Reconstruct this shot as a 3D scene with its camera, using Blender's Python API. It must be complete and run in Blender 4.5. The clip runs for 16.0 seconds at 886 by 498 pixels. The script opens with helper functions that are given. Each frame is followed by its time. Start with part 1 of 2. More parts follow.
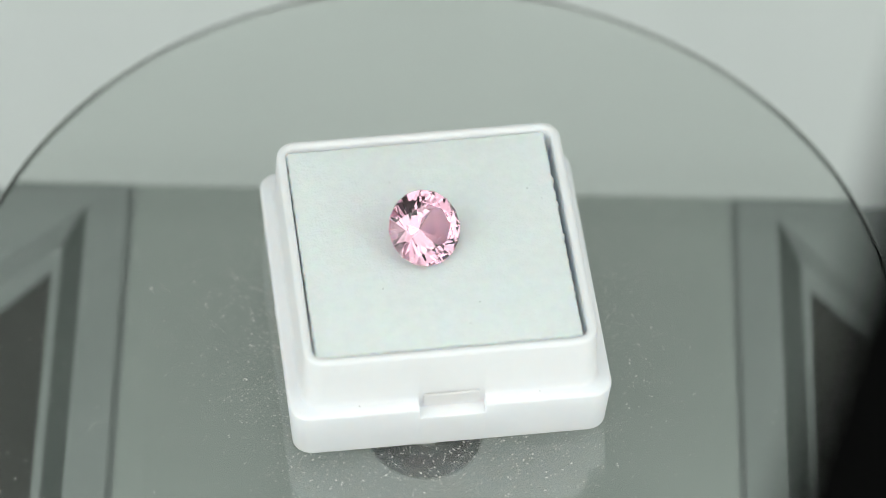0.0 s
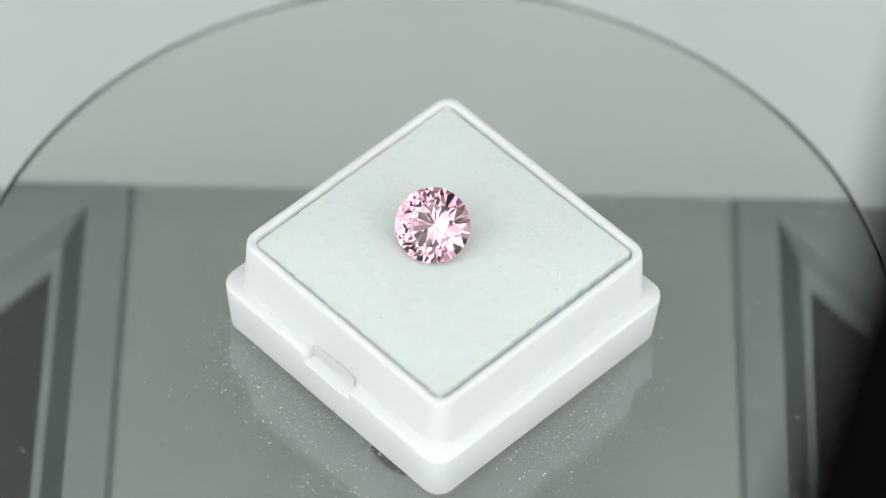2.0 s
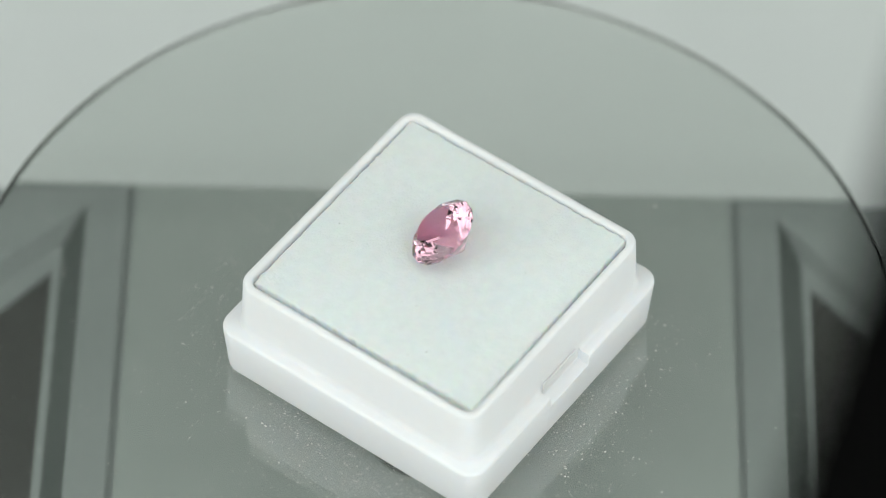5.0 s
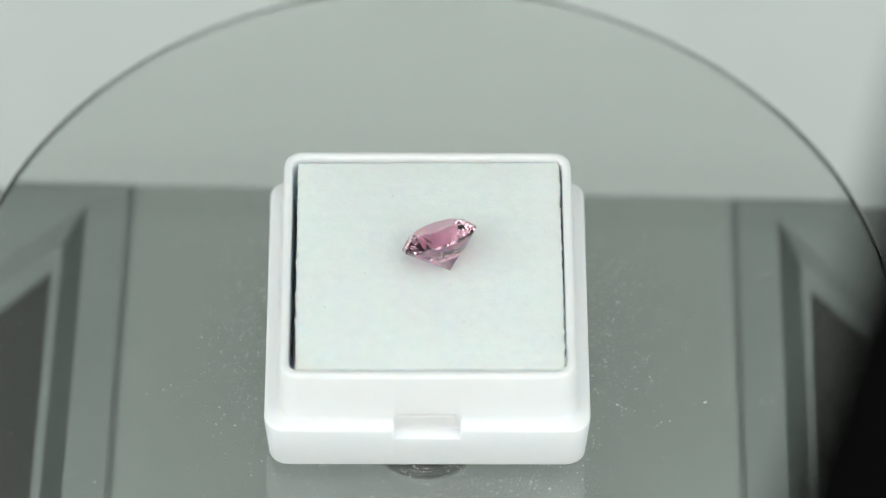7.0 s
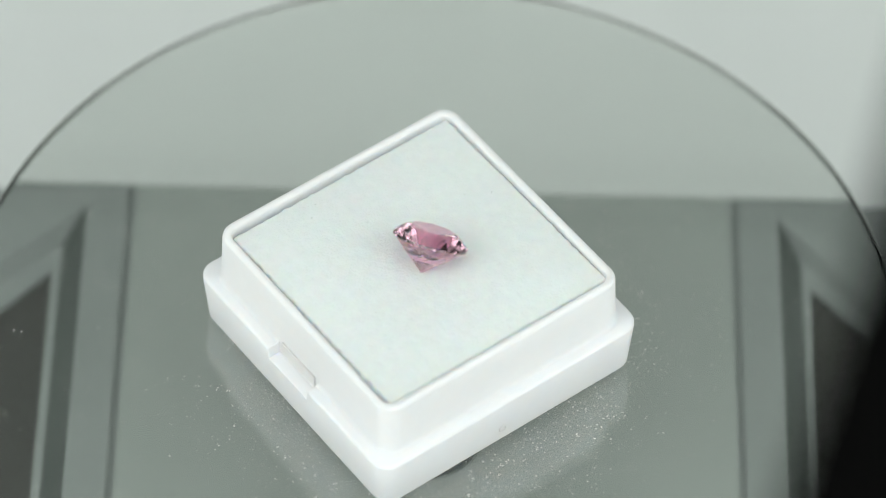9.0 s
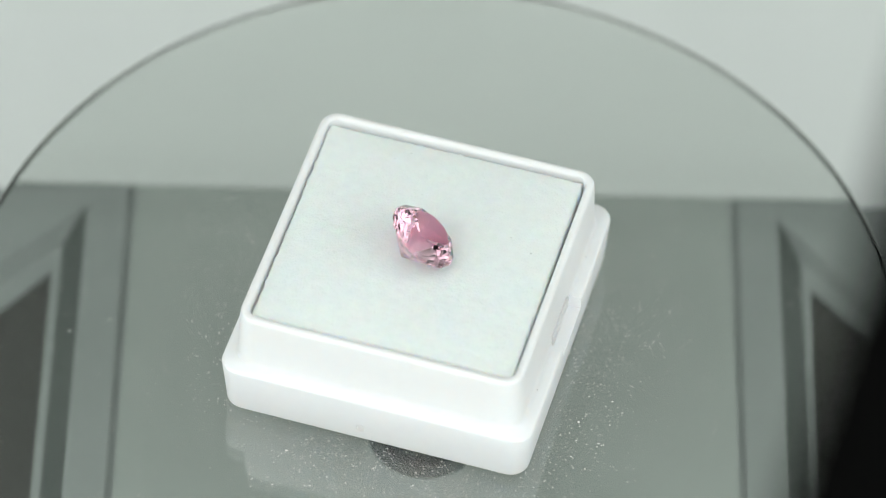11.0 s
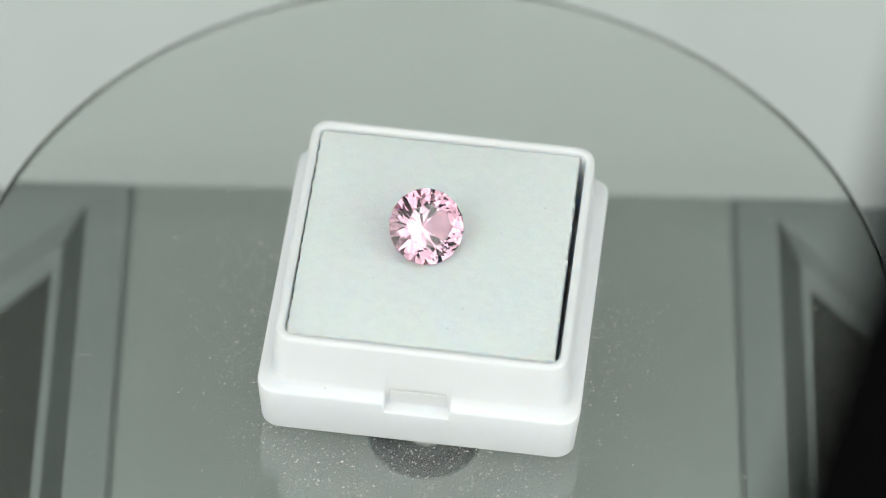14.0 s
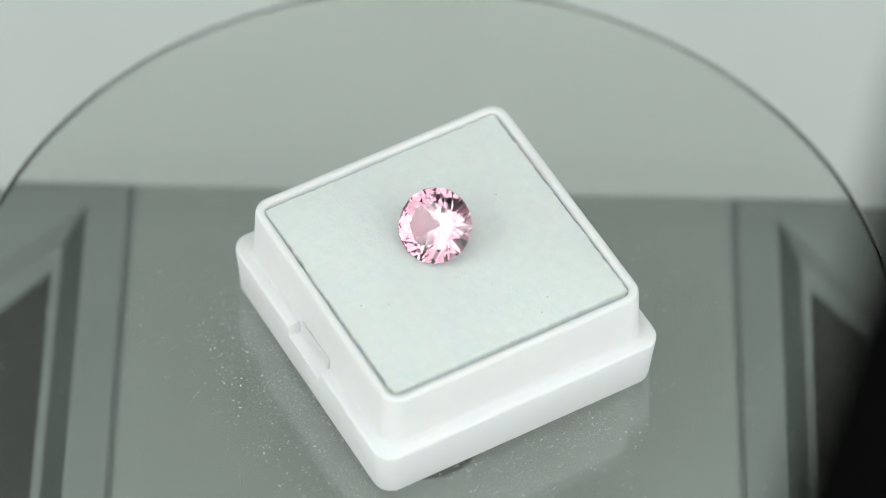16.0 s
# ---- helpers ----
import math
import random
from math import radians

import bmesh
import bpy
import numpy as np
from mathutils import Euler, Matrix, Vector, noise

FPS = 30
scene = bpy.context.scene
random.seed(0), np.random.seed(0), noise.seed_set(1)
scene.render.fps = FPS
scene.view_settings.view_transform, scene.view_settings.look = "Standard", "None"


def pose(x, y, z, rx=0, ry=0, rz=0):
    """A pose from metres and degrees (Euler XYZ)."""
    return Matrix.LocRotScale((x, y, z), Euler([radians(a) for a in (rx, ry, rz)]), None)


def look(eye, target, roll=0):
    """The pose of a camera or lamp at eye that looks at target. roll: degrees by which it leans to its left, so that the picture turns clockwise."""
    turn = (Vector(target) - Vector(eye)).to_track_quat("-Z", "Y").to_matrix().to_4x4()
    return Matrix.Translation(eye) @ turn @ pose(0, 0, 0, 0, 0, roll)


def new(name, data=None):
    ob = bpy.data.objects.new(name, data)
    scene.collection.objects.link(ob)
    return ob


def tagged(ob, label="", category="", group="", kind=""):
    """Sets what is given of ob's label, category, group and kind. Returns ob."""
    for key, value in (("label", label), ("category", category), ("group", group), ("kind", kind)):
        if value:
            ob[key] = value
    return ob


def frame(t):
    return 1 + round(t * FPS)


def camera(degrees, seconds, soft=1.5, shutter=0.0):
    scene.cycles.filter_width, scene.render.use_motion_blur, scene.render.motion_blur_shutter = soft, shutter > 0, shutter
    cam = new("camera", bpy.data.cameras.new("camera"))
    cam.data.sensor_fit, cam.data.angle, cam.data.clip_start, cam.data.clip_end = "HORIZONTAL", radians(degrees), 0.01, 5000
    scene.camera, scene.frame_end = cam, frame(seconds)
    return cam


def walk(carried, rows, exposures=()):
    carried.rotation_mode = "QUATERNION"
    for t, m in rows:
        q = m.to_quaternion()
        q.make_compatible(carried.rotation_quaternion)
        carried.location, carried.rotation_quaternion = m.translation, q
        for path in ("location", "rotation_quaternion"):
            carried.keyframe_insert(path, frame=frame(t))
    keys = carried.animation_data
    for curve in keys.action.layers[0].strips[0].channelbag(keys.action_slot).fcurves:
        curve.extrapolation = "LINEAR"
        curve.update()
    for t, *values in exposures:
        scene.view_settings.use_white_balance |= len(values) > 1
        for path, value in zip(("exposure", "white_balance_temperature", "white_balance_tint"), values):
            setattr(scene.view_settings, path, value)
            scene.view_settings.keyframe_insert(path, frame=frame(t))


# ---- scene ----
# The set is small: lengths are written in millimetres and scaled by MM.
MM = 0.001
EYE = Vector((0.0, -256.785, 322.669)) * MM
AIM = EYE + Vector((0.002556, 0.637500, -0.770446)) * 0.4
cam = camera(11.657, 16.0, soft=1.0)
walk(cam, [(0.0, look(EYE, AIM, 1.471)), (16.0, look(EYE, AIM, 1.471))],
     exposures=((0.0, 0.07), (1.5, 0.11), (2.5, 0.05), (3.5, 0.0), (6.5, 0.05), (7.0, 0.09), (8.5, 0.17), (9.0, 0.12), (11.5, 0.17), (12.5, 0.06), (14.0, 0.03), (15.0, 0.09), (16.0, 0.03)))
cam.data.dof.use_dof = True
cam.data.dof.focus_distance = 0.405
cam.data.dof.aperture_fstop = 15.0

START, SPEED = 8.24, -26.736  # the turntable's angle at the start and its degrees per second


# ---- light ----
world = bpy.data.worlds.new("studio")
scene.world = world
world.use_nodes = True
world.node_tree.nodes["Background"].inputs["Color"].default_value = (0.9, 1.0, 0.96, 1)
world.node_tree.nodes["Background"].inputs["Strength"].default_value = 0.05


def softbox(name, eye, target, width, height, watts, colour=(0.955, 1.0, 0.965)):
    lamp = bpy.data.lights.new(name, "AREA")
    lamp.shape, lamp.size, lamp.size_y = "RECTANGLE", width * MM, height * MM
    lamp.energy, lamp.color = watts, colour
    ob = new(name, lamp)
    ob.matrix_world = look(Vector(eye) * MM, Vector(target) * MM)
    return ob


for side_x in (-1, 1):
    share = 1.0 if side_x < 0 else 0.9
    softbox("tent_light_top", (side_x * 238, -200, 575), (side_x * 160, -170, 0), 425, 680, 0.68)
    softbox("tent_light_front", (side_x * 262, -440, 228), (0, 0, 5), 420, 540, 1.16 * share)
    softbox("tent_light_side", (side_x * 470, -170, 250), (0, 0, 10), 400, 580, 0.88 * share)


# ---- materials ----
def material(name):
    m = bpy.data.materials.new(name)
    m.use_nodes = True
    nodes = m.node_tree.nodes
    return m, nodes, m.node_tree.links, nodes["Principled BSDF"]


def noisy(name, dark, light, scale, rough, bump=0.0, bump_scale=None, rough_swing=0.0, detail=6.0, metal=0.0):
    """A surface whose colour wanders between two tones at two scales, with a fine relief."""
    m, nodes, links, b = material(name)
    co = nodes.new("ShaderNodeTexCoord")
    n1 = nodes.new("ShaderNodeTexNoise")
    n1.inputs["Scale"].default_value, n1.inputs["Detail"].default_value = scale, detail
    n2 = nodes.new("ShaderNodeTexNoise")
    n2.inputs["Scale"].default_value, n2.inputs["Detail"].default_value = scale * 11.0, 3.0
    mix = nodes.new("ShaderNodeMath")
    mix.operation = "MULTIPLY_ADD"
    mix.inputs[1].default_value, mix.inputs[2].default_value = 0.35, 0.0
    add = nodes.new("ShaderNodeMath")
    add.operation = "MULTIPLY_ADD"
    add.inputs[1].default_value = 0.65
    ramp = nodes.new("ShaderNodeValToRGB")
    ramp.color_ramp.elements[0].position, ramp.color_ramp.elements[1].position = 0.3, 0.7
    ramp.color_ramp.elements[0].color, ramp.color_ramp.elements[1].color = (*dark, 1), (*light, 1)
    for n in (n1, n2):
        links.new(co.outputs["Object"], n.inputs["Vector"])
    links.new(n2.outputs["Fac"], mix.inputs[0])
    links.new(n1.outputs["Fac"], add.inputs[0])
    links.new(mix.outputs[0], add.inputs[2])
    links.new(add.outputs[0], ramp.inputs["Fac"])
    links.new(ramp.outputs["Color"], b.inputs["Base Color"])
    b.inputs["Roughness"].default_value, b.inputs["Metallic"].default_value = rough, metal
    if rough_swing:
        r = nodes.new("ShaderNodeMapRange")
        r.inputs["To Min"].default_value, r.inputs["To Max"].default_value = rough - rough_swing, rough + rough_swing
        links.new(n1.outputs["Fac"], r.inputs["Value"])
        links.new(r.outputs["Result"], b.inputs["Roughness"])
    if bump:
        n3 = nodes.new("ShaderNodeTexNoise")
        n3.inputs["Scale"].default_value, n3.inputs["Detail"].default_value = bump_scale or scale * 6, 5.0
        links.new(co.outputs["Object"], n3.inputs["Vector"])
        bp = nodes.new("ShaderNodeBump")
        bp.inputs["Strength"].default_value, bp.inputs["Distance"].default_value = 1.0, bump * MM
        links.new(n3.outputs["Fac"], bp.inputs["Height"])
        links.new(bp.outputs["Normal"], b.inputs["Normal"])
    return m


FOAM = noisy("white_foam", (0.745, 0.795, 0.80), (0.80, 0.845, 0.85), 900, 0.95, 0.06, 4200)
PLASTIC = noisy("white_plastic", (0.815, 0.822, 0.845), (0.845, 0.85, 0.872), 90, 0.52, 0.012, 700, 0.06)
let_through = PLASTIC.node_tree.nodes["Principled BSDF"].inputs
let_through["Subsurface Weight"].default_value, let_through["Subsurface Scale"].default_value = 0.7, 1.5 * MM
let_through["Subsurface Radius"].default_value = (0.8, 0.9, 1.0)
let_through["Specular IOR Level"].default_value = 0.3
let_through = FOAM.node_tree.nodes["Principled BSDF"].inputs
let_through["Subsurface Weight"].default_value, let_through["Subsurface Scale"].default_value = 0.6, 1.2 * MM
let_through["Subsurface Radius"].default_value = (0.6, 0.9, 1.3)
PANEL = noisy("grey_panel", (0.268, 0.296, 0.279), (0.308, 0.338, 0.319), 45, 0.3, 0.004, 2500, 0.05)
PANEL.node_tree.nodes["Principled BSDF"].inputs["Specular IOR Level"].default_value = 0.9
FRAME = noisy("grey_frame", (0.2, 0.221, 0.216), (0.235, 0.256, 0.25), 60, 0.5, 0.01, 2500, 0.05)
# The base strip's shade is put into this dark colour; the hub shares it.
SHADE_HUB_GREY = noisy("slope_shade_hub_grey", (0.032, 0.043, 0.038), (0.05, 0.062, 0.056), 80, 0.7, 0.02, 2500)
PIT = noisy("brown_black_lining", (0.016, 0.0155, 0.0125), (0.026, 0.025, 0.020), 70, 0.85, 0.03, 2500)
PIT.node_tree.nodes["Principled BSDF"].inputs["Specular IOR Level"].default_value = 0.08
BLACK = noisy("black_plastic", (0.008, 0.009, 0.009), (0.02, 0.021, 0.02), 200, 0.65, 0.02, 3000, 0.1)
MATT = noisy("matt_black_cloth_tape", (0.002, 0.002, 0.002), (0.004, 0.004, 0.004), 150, 1.0, 0.02, 2500)
for dull, gloss in ((MATT, 0.0), (BLACK, 0.15), (SHADE_HUB_GREY, 0.25)):
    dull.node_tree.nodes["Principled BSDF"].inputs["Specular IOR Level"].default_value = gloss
SHEET = noisy("white_sheet", (0.70, 0.73, 0.72), (0.74, 0.765, 0.755), 8, 0.9, 0.05, 300)
CLOTH = noisy("tent_cloth", (0.74, 0.76, 0.75), (0.80, 0.81, 0.80), 6, 0.95, 0.1, 200)
# For unseen surfaces added round the set so that reflections go dark.
DARK_SURROUND = noisy("unseen_dark_surround", (0.02, 0.02, 0.02), (0.045, 0.045, 0.045), 9, 0.95, 0.3, 60)
DUST = noisy("pale_dust", (0.6, 0.6, 0.57), (0.85, 0.84, 0.81), 900, 0.9)
LINT = noisy("dark_lint", (0.02, 0.02, 0.025), (0.06, 0.06, 0.07), 900, 0.9)


def clear(name, colour, ior):
    m, nodes, links, b = material(name)
    b.inputs["Base Color"].default_value = (*colour, 1)
    b.inputs["Roughness"].default_value, b.inputs["IOR"].default_value = 0.0, ior
    b.inputs["Transmission Weight"].default_value = 1.0
    return m


GLASS = clear("clear_glass", (0.915, 0.94, 0.912), 1.88)
GLASS_EDGE = clear("ground_glass_edge", (0.93, 0.96, 0.94), 1.5)
GLASS_EDGE.node_tree.nodes["Principled BSDF"].inputs["Roughness"].default_value = 0.6
GEM = clear("pink_gemstone", (0.96, 0.53, 0.675), 1.72)


# ---- mesh helpers ----
def mesh_of(name, verts, faces, mat, smooth=False):
    me = bpy.data.meshes.new(name)
    me.from_pydata([tuple(c * MM for c in v) for v in verts], [], faces)
    me.materials.append(mat)
    if smooth:
        me.shade_smooth()
    me.update()
    return me


def rounded(hx, hy, r, z, stops=(), n=6):
    """One closed loop of a rounded rectangle, with extra points on the two y sides at the stops."""
    out = []
    for cx, cy, a0 in ((1, -1, -90), (1, 1, 0), (-1, 1, 90), (-1, -1, 180)):
        for k in range(n + 1):
            a = radians(a0 + 90 * k / n)
            out.append((cx * (hx - r) + r * math.cos(a), cy * (hy - r) + r * math.sin(a), z))
        if cx > 0 and cy > 0:
            out += [(s, hy, z) for s in reversed(stops)]
        if cx < 0 and cy < 0:
            out += [(s, -hy, z) for s in stops]
    return out


def loft(loops, close_ends=True):
    """Verts and faces of loops joined in order."""
    n = len(loops[0])
    verts = [p for loop in loops for p in loop]
    faces = []
    for i in range(len(loops) - 1):
        for k in range(n):
            a, b = i * n + k, i * n + (k + 1) % n
            faces.append((a, b, b + n, a + n))
    if close_ends:
        faces.append(tuple(reversed(range(n))))
        faces.append(tuple(range((len(loops) - 1) * n, len(loops) * n)))
    return verts, faces


def lathe(profile, n=64):
    return loft([[(r * math.cos(2 * math.pi * k / n), r * math.sin(2 * math.pi * k / n), z) for k in range(n)] for r, z in profile])


def prism(outline, z0, z1, bevel=0.0):
    """An upright block over an outline that runs anticlockwise, its upper edge cut by a bevel."""
    c = Vector((sum(p[0] for p in outline) / len(outline), sum(p[1] for p in outline) / len(outline)))
    loops = [[(x, y, z0) for x, y in outline]]
    if bevel:
        loops.append([(x, y, z1 - bevel) for x, y in outline])
        inner = []
        for x, y in outline:
            d = Vector((x, y)) - c
            inner.append((c.x + d.x - math.copysign(min(bevel, abs(d.x)), d.x), c.y + d.y - math.copysign(min(bevel, abs(d.y)), d.y), z1))
        loops.append(inner)
    else:
        loops.append([(x, y, z1) for x, y in outline])
    return loft(loops)


def part(name, data, parent, label="", at=None):
    ob = new(name, data)
    ob.parent = parent
    if at is not None:
        ob.matrix_basis = at
    return tagged(ob, label)


# ---- structure: the white tent ----
def slab(name, x0, x1, y0, y1, z0, z1, mat, label):
    v, f = prism(((x0, y0), (x1, y0), (x1, y1), (x0, y1)), z0, z1)
    return tagged(new(name, mesh_of(name, v, f, mat)), label, name.split("_")[0], kind="structure")


TABLE_Z = -62.0
slab("floor", -520, 520, -620, 420, TABLE_Z - 12, TABLE_Z, SHEET, "white sheet of paper laid under the turntable")


def sweep():
    """The backdrop: the sheet's back end rises in a wide curve."""
    pts = [(420.0, TABLE_Z)]
    for k in range(1, 13):
        a = radians(90 * k / 12)
        pts.append((420 + 110 * math.sin(a), TABLE_Z + 110 * (1 - math.cos(a))))
    pts += [(530.0, 170.0), (530.0, 596.0)]
    verts, faces = [], []
    for y, z in pts:
        verts += [(-520, y, z), (520, y, z), (520, y + 6, z - 6), (-520, y + 6, z - 6)]
    for i in range(len(pts) - 1):
        for k in range(4):
            a, b = 4 * i + k, 4 * i + (k + 1) % 4
            faces.append((a, b, b + 4, a + 4))
    faces += [(3, 2, 1, 0), tuple(range(len(verts) - 4, len(verts)))]
    ob = new("backdrop", mesh_of("backdrop", verts, faces, SHEET, True))
    return tagged(ob, "white paper backdrop curving up behind the turntable", "backdrop", kind="structure")


sweep()
slab("wall_left", -532, -520, -620, 130, TABLE_Z - 12, 620, CLOTH, "white cloth side of the light tent")
slab("wall_right", 520, 532, -620, 130, TABLE_Z - 12, 620, CLOTH, "white cloth side of the light tent")
# The dark walls are added out of view to darken glass and gem reflections.
slab("wall_left_back", -532, -520, 130, 554, TABLE_Z - 12, 620, DARK_SURROUND, "unseen dark wall beside the backdrop, added to darken reflections")
slab("wall_right_back", 520, 532, 130, 554, TABLE_Z - 12, 620, DARK_SURROUND, "unseen dark wall beside the backdrop, added to darken reflections")
slab("wall_front", -532, 532, -632, -620, TABLE_Z - 12, 620, DARK_SURROUND, "unseen dark wall in front of the tent, added for dark gem facets")
slab("wall_back", -520, 520, 542, 554, TABLE_Z - 12, 620, DARK_SURROUND, "unseen dark wall added behind the paper backdrop")
slab("ceiling", -532, 532, -400, 130, 620, 632, CLOTH, "white cloth roof of the light tent")
slab("ceiling_back", -532, 532, 130, 554, 620, 632, CLOTH, "white cloth over the back of the tent")
slab("ceiling_left", -532, -60, -632, -400, 620, 632, CLOTH, "white cloth roof beside the camera opening")
slab("ceiling_right", 60, 532, -632, -400, 620, 632, CLOTH, "white cloth roof beside the camera opening")
# Added unseen over the opening, a dark spot for the gem to mirror.
slab("ceiling_top", -160, 160, -632, -370, 700, 712, DARK_SURROUND, "unseen dark sheet above the camera opening, added for dark gem facets")


# ---- the turntable's base ----
BASE_Z = -15.0
base = new("turntable_base")
base.matrix_world = pose(0, 0, TABLE_Z * MM)
tagged(base, "grey plastic turntable base standing on white paper", "turntable base")
HZ = BASE_Z - TABLE_Z  # height of its top over the paper


def base_block(name, outline, z0, z1, mat, label="", bevel=0.35):
    v, f = prism(outline, z0, z1, bevel)
    return part(name, mesh_of(name, v, f, mat), base, label)


BACK, EDGE = 30.7, 2.6  # the back of the base and the radius of its rounded back edge


def rounded_block(name, x0, x1, y0, mat, label=""):
    """A block from y0 to the back of the base with a rounded back edge."""
    side_line = [(y0, 0.0), (y0, HZ)]
    for k in range(9):
        a = radians(90 * k / 8)
        side_line.append((BACK - EDGE + EDGE * math.sin(a), HZ - EDGE + EDGE * math.cos(a)))
    side_line.append((BACK, 0.0))
    v, f = loft([[(x, y, z) for y, z in side_line] for x in (x0, x1)])
    ob = part(name, mesh_of(name, v, f, mat, True), base, label)
    ob.modifiers.new("edges", "EDGE_SPLIT").split_angle = radians(30)
    return ob


rounded_block("top_panel", -30.15, 30.15, -70, PANEL, "flat grey-green top panel")
base_block("seam", ((-30.95, -70), (-30.15, -70), (-30.15, BACK - 0.9), (-30.95, BACK - 0.9)), 0, HZ - 0.7, FRAME, "dark seam", 0)
base_block("seam", ((30.15, -70), (30.95, -70), (30.95, BACK - 0.9), (30.15, BACK - 0.9)), 0, HZ - 0.7, FRAME, "dark seam", 0)


def side(s):
    """One side of the base: flat rim, a sloping strip with its shade in the colour, a ledge and a sunk tray whose
    inner corner is cut off.
    """
    def out(*pts):
        pts = [(s * x, y) for x, y in pts]
        return pts if s > 0 else pts[::-1]
    rounded_block("side_rim", *sorted((s * 30.95, s * 35.0)), -70, FRAME, "grey side rim")
    base_block("back_rim", out((35.0, 26.6), (70, -8), (70, BACK - EDGE), (35.0, BACK - EDGE)), 0, HZ, FRAME, "grey back corner", 0)
    rounded_block("back_edge", *sorted((s * 35.0, s * 70.0)), BACK - EDGE, FRAME, "rounded grey back edge")
    # This slope's shade is in its dark colour; the other bevel keeps frame grey.
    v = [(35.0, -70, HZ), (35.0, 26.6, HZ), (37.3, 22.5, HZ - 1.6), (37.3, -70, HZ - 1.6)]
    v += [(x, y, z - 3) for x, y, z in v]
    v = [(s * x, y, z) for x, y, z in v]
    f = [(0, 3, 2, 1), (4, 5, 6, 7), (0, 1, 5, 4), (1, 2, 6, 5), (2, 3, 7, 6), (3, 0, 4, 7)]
    part("strip", mesh_of("strip", v, f if s > 0 else [q[::-1] for q in f], SHADE_HUB_GREY), base, "sloping strip with shade in its dark colour")
    v = [(35.0, 26.6, HZ), (70, -8, HZ), (70, -13, HZ - 1.6), (37.3, 22.5, HZ - 1.6)]
    v += [(x, y, z - 3) for x, y, z in v]
    v = [(s * x, y, z) for x, y, z in v]
    f = [(0, 3, 2, 1), (4, 5, 6, 7), (0, 1, 5, 4), (1, 2, 6, 5), (2, 3, 7, 6), (3, 0, 4, 7)]
    part("bevelled_edge", mesh_of("bevelled_edge", v, f if s > 0 else [q[::-1] for q in f], FRAME), base)
    base_block("ledge", out((37.3, -70), (38.2, -70), (38.2, 19.0), (37.3, 22.5)), 0, HZ - 1.6, FRAME, "", 0)
    base_block("ledge", out((38.2, 19.0), (70, -16), (70, -13), (37.3, 22.5)), 0, HZ - 1.6, FRAME, "", 0)
    base_block("tray", out((38.2, -70), (70, -70), (70, -16), (38.2, 19.0)), 0, HZ - 2.2, PIT, "dark brown sunken tray", 0)


side(-1)
side(1)
hub_at = pose(-0.25 * MM, -1.5 * MM, HZ * MM)
v, f = lathe([(5.6, 0.0), (5.55, 0.12), (4.9, 0.3), (4.5, 0.3), (4.5, 0.05)])
part("hub_flange", mesh_of("hub_flange", v, f, SHADE_HUB_GREY, True), base, "dark grey flange round the shaft", hub_at)
v, f = lathe([(4.6, 0.02), (4.6, 0.5), (4.4, 0.62), (3.9, 0.62), (3.7, 0.4), (3.3, 0.36)])
part("hub_ring", mesh_of("hub_ring", v, f, BLACK, True), base, "black plastic ring", hub_at)
v, f = lathe([(3.3, 0.03), (3.3, 0.5), (3.1, 0.62), (2.2, 0.62), (2.0, 0.45), (0.5, 0.45)])
part("hub_collar", mesh_of("hub_collar", v, f, SHADE_HUB_GREY, True), base, "dark grey collar", hub_at)
v, f = lathe([(1.9, 0.4), (1.9, 2.2), (1.6, 2.5), (1.6, 12.2), (0.4, 12.2)])
part("shaft", mesh_of("shaft", v, f, PLASTIC, True), base, "white plastic shaft", hub_at)


# ---- the black stand close to the lens ----
def stand():
    """A slightly leaning black pole on a round foot, whose dark side blurs into the corner of the view."""
    thing = new("light_stand")
    thing.matrix_world = pose(11.4 * MM, -110 * MM, TABLE_Z * MM)
    tagged(thing, "matt black leaning stand pole on a round foot", "light stand")
    v, f = lathe([(28.0, 0.0), (28.0, 3.0), (26.5, 4.5), (12.0, 6.0), (10.0, 14.0), (8.4, 15.0)])
    part("foot", mesh_of("foot", v, f, MATT, True), thing, "round black foot")
    v, f = lathe([(8.0, 0.0), (8.0, 330.0), (6.5, 331.0), (6.5, 560.0), (5.5, 561.0)], 40)
    part("pole", mesh_of("pole", v, f, MATT, True), thing, "", pose(0, 0, 10 * MM, 0, 5.67, 0))
    v, f = lathe([(10.5, 318.0), (11.0, 319.0), (11.0, 337.0), (10.5, 338.0)], 40)
    part("clamp_collar", mesh_of("clamp_collar", v, f, MATT, True), thing, "", pose(0, 0, 10 * MM, 0, 5.67, 0))


stand()


# ---- the glass disc and what lies on it ----
GLASS_T = 2.0
RADIUS = 45.0
disc = new("glass_turntable")
tagged(disc, "round clear glass turntable plate dusted with pale specks", "turntable")
v, f = lathe([(RADIUS - 0.25, -GLASS_T), (RADIUS, -GLASS_T + 0.25), (RADIUS, -0.25), (RADIUS - 0.25, 0.0)], 240)
me = mesh_of("glass_plate", v, f, GLASS)
me.materials.append(GLASS_EDGE)
for q in me.polygons:
    q.material_index = 1 if abs(q.normal.z) < 0.5 else 0
plate = part("glass_plate", me, disc, "clear glass plate with a polished edge")
plate.visible_shadow = False
v, f = lathe([(7.0, -GLASS_T - 1.0), (7.0, -GLASS_T - 0.02), (0.6, -GLASS_T - 0.02)])
part("mount", mesh_of("mount", v, f, BLACK, True), disc, "black mount under the plate")


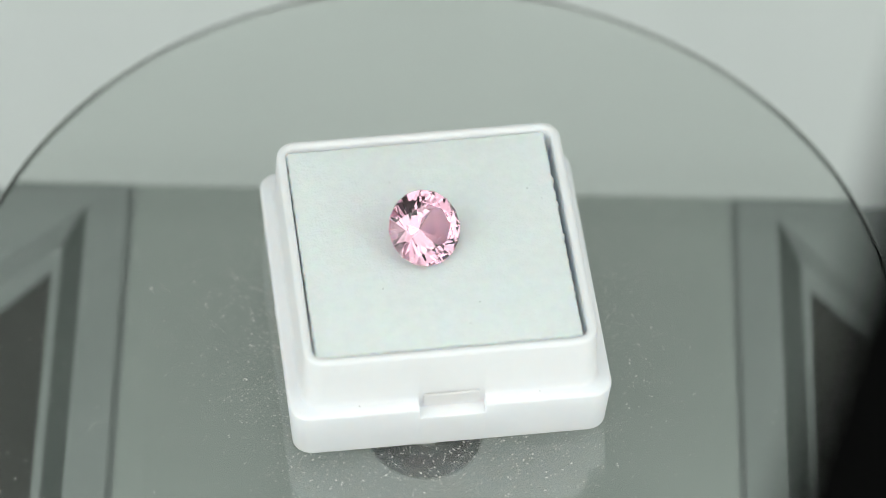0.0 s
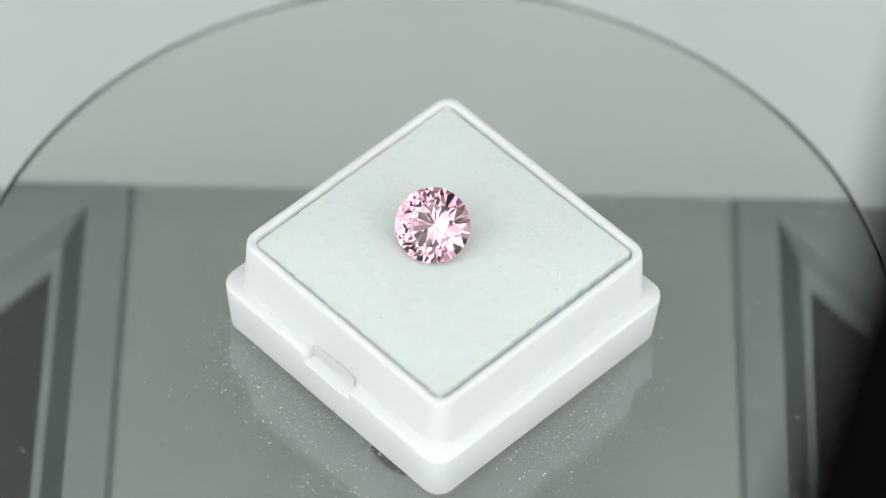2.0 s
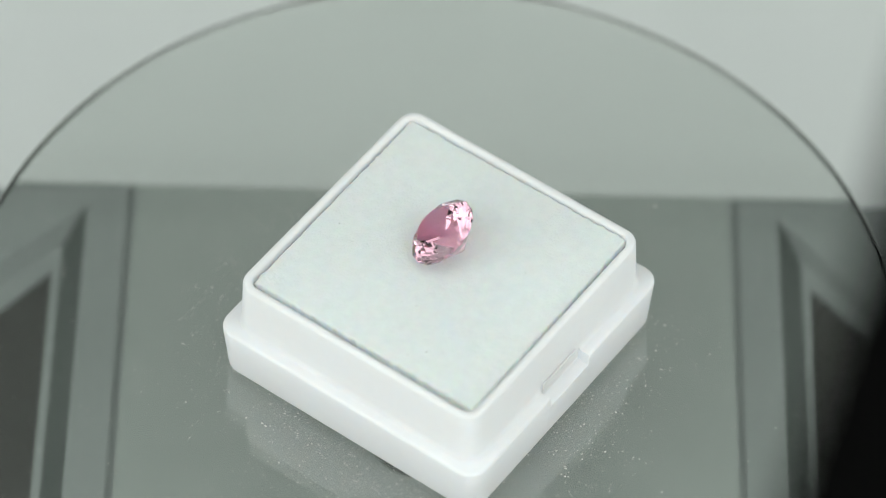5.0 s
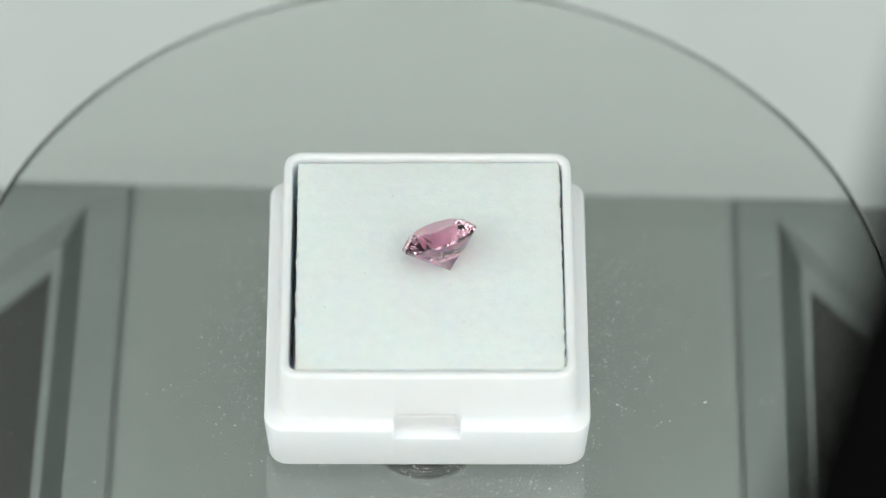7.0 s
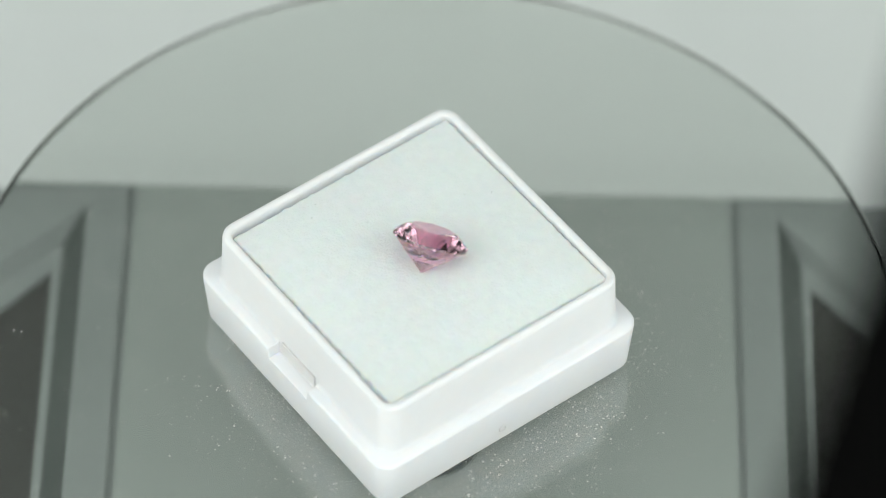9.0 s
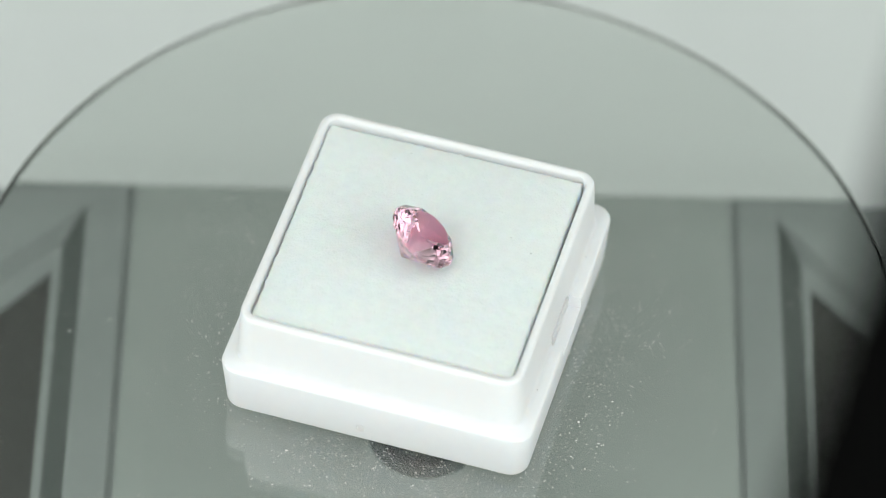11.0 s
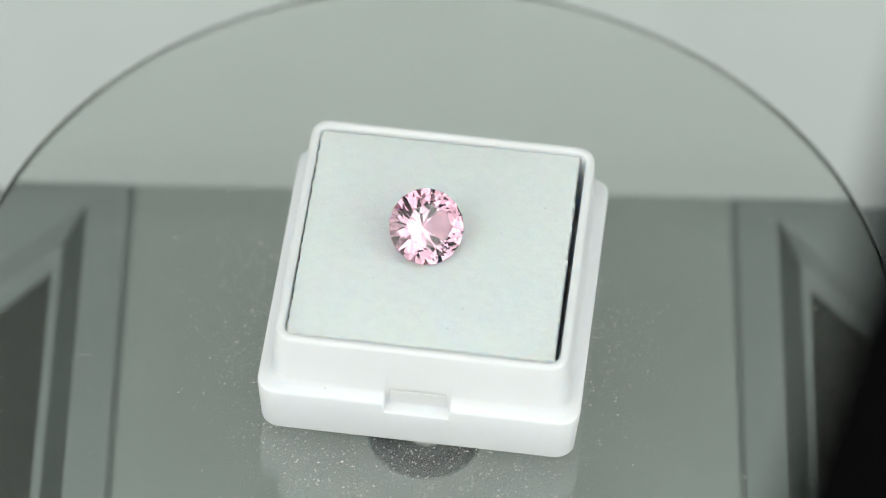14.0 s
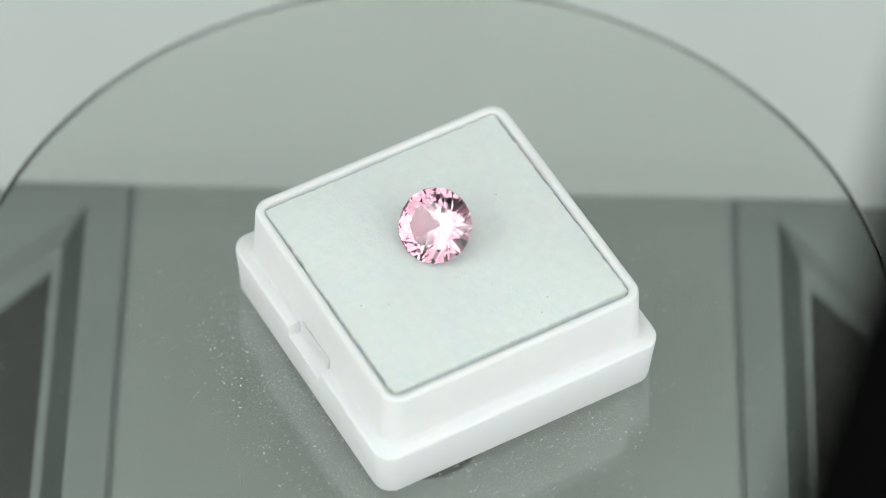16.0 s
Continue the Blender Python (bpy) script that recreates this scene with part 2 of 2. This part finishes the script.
def dust(name, places, mat, z=0.02):
    """Tiny low flakes with uneven outlines, joined into one mesh."""
    rng = random.Random(4)
    verts, faces = [], []
    for x, y, size, aspect in places:
        k, a0, i0 = rng.choice((4, 5, 5, 6)), rng.uniform(0, 6.28), len(verts)
        turn = rng.uniform(0, 3.14)
        for j in range(k):
            a, rr = a0 + 6.283 * j / k, size * rng.uniform(0.6, 1.1)
            px, py = rr * math.cos(a) * aspect, rr * math.sin(a)
            verts.append((x + px * math.cos(turn) - py * math.sin(turn), y + px * math.sin(turn) + py * math.cos(turn), z))
        verts.append((x, y, z + size * 0.6))
        faces += [(i0 + j, i0 + (j + 1) % k, i0 + k) for j in range(k)]
        faces.append(tuple(i0 + j for j in reversed(range(k))))
    return mesh_of(name, verts, faces, mat)


rng = random.Random(11)
flecks = ((21.4, 0.229), (28.0, 0.121), (20.4, -1.091), (20.4, 5.234), (20.6, 1.391), (21.9, 0.236), (25.6, 4.141), (22.6, 3.606), (25.0, 1.362), (27.5, 4.183),
          (25.4, -0.486), (28.2, 0.182), (25.8, 2.817), (33.1, 2.893), (28.3, -0.484), (32.0, -1.291), (20.2, 1.303))
places = [(r * math.cos(a), r * math.sin(a), rng.uniform(0.09, 0.14), 1.0) for r, a in flecks]
for k in range(14500):
    r = min(RADIUS - 1, abs(rng.gauss(18, 5)) if k < 11000 else RADIUS * math.sqrt(rng.random()))
    a = rng.uniform(0, 6.283)
    places.append((r * math.cos(a), r * math.sin(a), 0.031 + 0.075 * rng.random() ** 4 + (0.045 if rng.random() < 0.025 else 0), rng.choice((1, 1, 1, 1.3, 1.6))))
speck = part("dust", dust("dust", places, DUST), disc, "pale dust specks")
tagged(speck, kind="stuff")


def hair(x, y, a, length, bend, width=0.012):
    """A thin curved fibre with a square section."""
    verts, faces, n = [], [], 9
    for k in range(n):
        u = k / (n - 1) - 0.5
        b = a + bend * u
        px, py = x + length * u * math.cos(b), y + length * u * math.sin(b)
        nx, ny = -math.sin(b) * width, math.cos(b) * width
        verts += [(px - nx, py - ny, 0.01), (px + nx, py + ny, 0.01), (px + nx, py + ny, 0.01 + width), (px - nx, py - ny, 0.01 + width)]
    for k in range(n - 1):
        for j in range(4):
            p, q = 4 * k + j, 4 * k + (j + 1) % 4
            faces.append((p, q, q + 4, p + 4))
    faces += [(3, 2, 1, 0), tuple(range(4 * n - 4, 4 * n))]
    return verts, faces


for k in range(7):
    r, a = rng.uniform(18, 40), rng.uniform(0, 6.283)
    v, f = hair(r * math.cos(a), r * math.sin(a), rng.uniform(0, 3.1), rng.uniform(1.2, 3.4), rng.uniform(-1.4, 1.4))
    part("fibre", mesh_of("fibre", v, f, DUST), disc, "pale dust fibre")


# ---- the gem box ----
STOPS = (-7.0, -3.12, -3.02, 3.02, 3.12, 7.0)
BOX_X, BOX_Y = 0.290, 1.278
box = new("gem_box")
tagged(box, "open square white plastic gem box with a stepped rim", "gem box")


def box_shell():
    profile = ((13.4, 1.6, 0.25), (14.2, 1.5, 0.2), (14.42, 1.6, 0.0), (14.57, 1.7, 0.04), (14.67, 1.75, 0.2),
               (15.0, 1.8, 5.45), (14.98, 1.8, 5.65), (14.88, 1.75, 5.76), (14.7, 1.7, 5.8),
               (14.1, 1.85, 5.82), (13.92, 1.95, 5.9), (13.8, 1.9, 6.1), (13.75, 1.85, 6.5),
               (13.54, 1.7, 11.45), (13.5, 1.68, 11.65), (13.4, 1.6, 11.82), (13.2, 1.5, 11.9), (12.95, 1.3, 11.88), (12.78, 1.2, 11.76),
               (12.7, 1.15, 11.5), (12.62, 1.1, 2.2), (12.4, 1.0, 2.0))
    loops = []
    for i, (h, r, z) in enumerate(profile):
        loop = rounded(h, h, r, z, STOPS)
        if 5 <= i <= 12:  # the two catch notches are cut down through the step
            cut = 4.45 + 0.03 * (i - 5)
            loop = [(x, y, min(c, cut)) if abs(x) < 3.05 and abs(y) > h - 0.01 else (x, y, c) for x, y, c in loop]
        loops.append(loop)
    v, f = loft(loops)
    return mesh_of("shell", v, f, PLASTIC, True)


shell_at = pose(BOX_X * MM, BOX_Y * MM, 0.13 * MM, 0, 0.55, 0)
shell = part("shell", box_shell(), box, "moulded white plastic shell", shell_at)
edge = shell.modifiers.new("edges", "EDGE_SPLIT")
edge.split_angle = radians(38)


def catch(s):
    """The small bead on the rim wall over a notch."""
    v, f = loft([rounded(2.6 - d, 0.14 - d * 0.5, 0.06, z) for d, z in ((0.0, 5.2), (0.0, 6.3), (0.08, 6.45))])
    return part("catch_bead", mesh_of("catch_bead", v, f, PLASTIC), box, "", shell_at @ pose(0, s * 13.78 * MM, 0))


catch(1)
catch(-1)
v, f = lathe([(0.45, -0.1), (0.45, 0.04), (0.40, 0.09), (0.32, 0.10), (0.27, 0.05), (0.08, 0.05)], 24)
part("mould_mark", mesh_of("mould_mark", v, f, PLASTIC), box, "", shell_at @ pose(-14.75 * MM, 1.1 * MM, 1.8 * MM, 0, -90, 0))


# ---- the foam pad ----
def foam_pad():
    n, hx, hy, z0 = 170, 12.3, 12.42, 2.05
    verts, faces = [], []
    for j in range(n + 1):
        for i in range(n + 1):
            u, w = 2 * i / n - 1, 2 * j / n - 1
            x, y = u * hx, w * hy
            e = min(1 - abs(u), 1 - abs(w))
            ragged = 0.13 * noise.noise((x * 1.3, y * 1.3, 3.0)) + 0.10 * noise.noise((x * 3.7, y * 3.7, 9.0)) + 0.10 * noise.noise((x * 8.5, y * 8.5, 4.0))
            if abs(u) == 1:
                x += ragged * u
            if abs(w) == 1:
                y += ragged * w
            dome = 0.52 * (1 - u ** 4) * (1 - w ** 4)
            z = 11.68 + dome + 0.05 * noise.noise((x * 0.35, y * 0.35, 1.0)) + 0.025 * noise.noise((x * 1.7, y * 1.7, 5.0))
            z -= 0.10 if e == 0 else 0.0
            z -= 0.16 * math.exp(-((x + 0.6 - BOX_X + 0.4) ** 2 + (y - 0.7 + BOX_Y) ** 2) / 9.0)
            verts.append((x, y, z))
    for j in range(n):
        for i in range(n):
            a = j * (n + 1) + i
            faces.append((a, a + 1, a + n + 2, a + n + 1))
    ring = [i for i in range(n + 1)] + [(n + 1) * j + n for j in range(1, n + 1)] + [(n + 1) * n + i for i in range(n - 1, -1, -1)] + [(n + 1) * j for j in range(n - 1, 0, -1)]
    k0 = len(verts)
    verts += [(verts[i][0] * 0.995, verts[i][1] * 0.995, z0) for i in ring]
    for k in range(len(ring)):
        k2 = (k + 1) % len(ring)
        faces.append((ring[k2], ring[k], k0 + k, k0 + k2))
    faces.append(tuple(k0 + k for k in reversed(range(len(ring)))))
    return mesh_of("foam_pad", verts, faces, FOAM, True)


foam = tagged(new("foam_pad", foam_pad()), "soft white foam pad filling the open gem box", "foam pad")
FOAM_AT = pose((BOX_X - 0.2) * MM, BOX_Y * MM, 0, 0, 0.55, 0.4)


for x, y, size in ((9.8, 6.6, 0.07), (6.1, 2.8, 0.05), (3.5, -6.6, 0.05), (2.3, -8.9, 0.06), (11.0, 5.3, 0.05), (-5.2, -4.1, 0.04), (-8.8, 3.0, 0.04), (-3.0, 8.6, 0.045)):
    px, py = x - BOX_X + 0.2, y - BOX_Y
    u, w = px / 12.3, py / 12.42
    me = dust("lint", [(px, py, size, 1.3)], LINT, 11.70 + 0.52 * (1 - u ** 4) * (1 - w ** 4))
    part("lint", me, foam, "dark lint speck")
for x, y in ((-8.3, -12.75), (8.46, -12.7), (13.7, 11.7), (8.6, -12.65), (-13.6, -2.15), (4.0, 15.1)):
    part("lint", dust("lint", [(x - BOX_X, y - BOX_Y, 0.06, 1.8)], LINT, 5.85), box, "dark lint speck", shell_at)


# ---- the gemstone ----
GEM_R = 3.58


def brilliant():
    """A round brilliant with a sixteen-fold pavilion, from its corner points."""
    R, table, crown, pav, g = GEM_R, 0.60, 0.29, 0.86, 0.03
    pts = []
    for k in range(8):
        a, b = radians(45 * k), radians(45 * k + 22.5)
        pts.append((table * math.cos(a), table * math.sin(a), g + crown))
        x = 0.79 * math.cos(radians(22.5))
        pts.append((0.79 * math.cos(b), 0.79 * math.sin(b), g + crown * (1 - x) / (1 - table)))
    for k in range(16):
        b = radians(22.5 * k + 11.25)
        x = 0.46 * math.cos(radians(11.25))
        pts.append((0.46 * math.cos(b), 0.46 * math.sin(b), -g - pav * (1 - x)))
    for k in range(16):
        c = radians(22.5 * k)
        pts.append((math.cos(c), math.sin(c), g))
        pts.append((math.cos(c), math.sin(c), -g))
    pts.append((0, 0, -g - pav))
    bm = bmesh.new()
    for p in pts:
        bm.verts.new([c * R * MM for c in p])
    bmesh.ops.convex_hull(bm, input=bm.verts)
    bmesh.ops.dissolve_limit(bm, angle_limit=radians(0.6), verts=bm.verts, edges=bm.edges)
    bmesh.ops.recalc_face_normals(bm, faces=bm.faces)
    me = bpy.data.meshes.new("gemstone")
    bm.to_mesh(me)
    bm.free()
    me.materials.append(GEM)
    return me


gem = tagged(new("gemstone", brilliant()), "faceted round pink gemstone lying tilted on white foam", "gemstone")
LEAN, TOWARDS = 40.2, -60.0
GEM_AT = Matrix.Translation(Vector((-0.64, 0.68, 14.62)) * MM) @ pose(0, 0, 0, 0, 0, TOWARDS) @ pose(0, 0, 0, 0, LEAN, 0) @ pose(0, 0, 0, 0, 0, 22.5)


# ---- what turns ----
def motions():
    def rows(local):
        return [(k / 4, pose(0, 0, 0, 0, 0, START + SPEED * k / 4) @ local) for k in range(65)]
    for thing, local in ((disc, Matrix()), (box, Matrix()), (foam, FOAM_AT), (gem, GEM_AT)):
        walk(thing, rows(local))


motions()
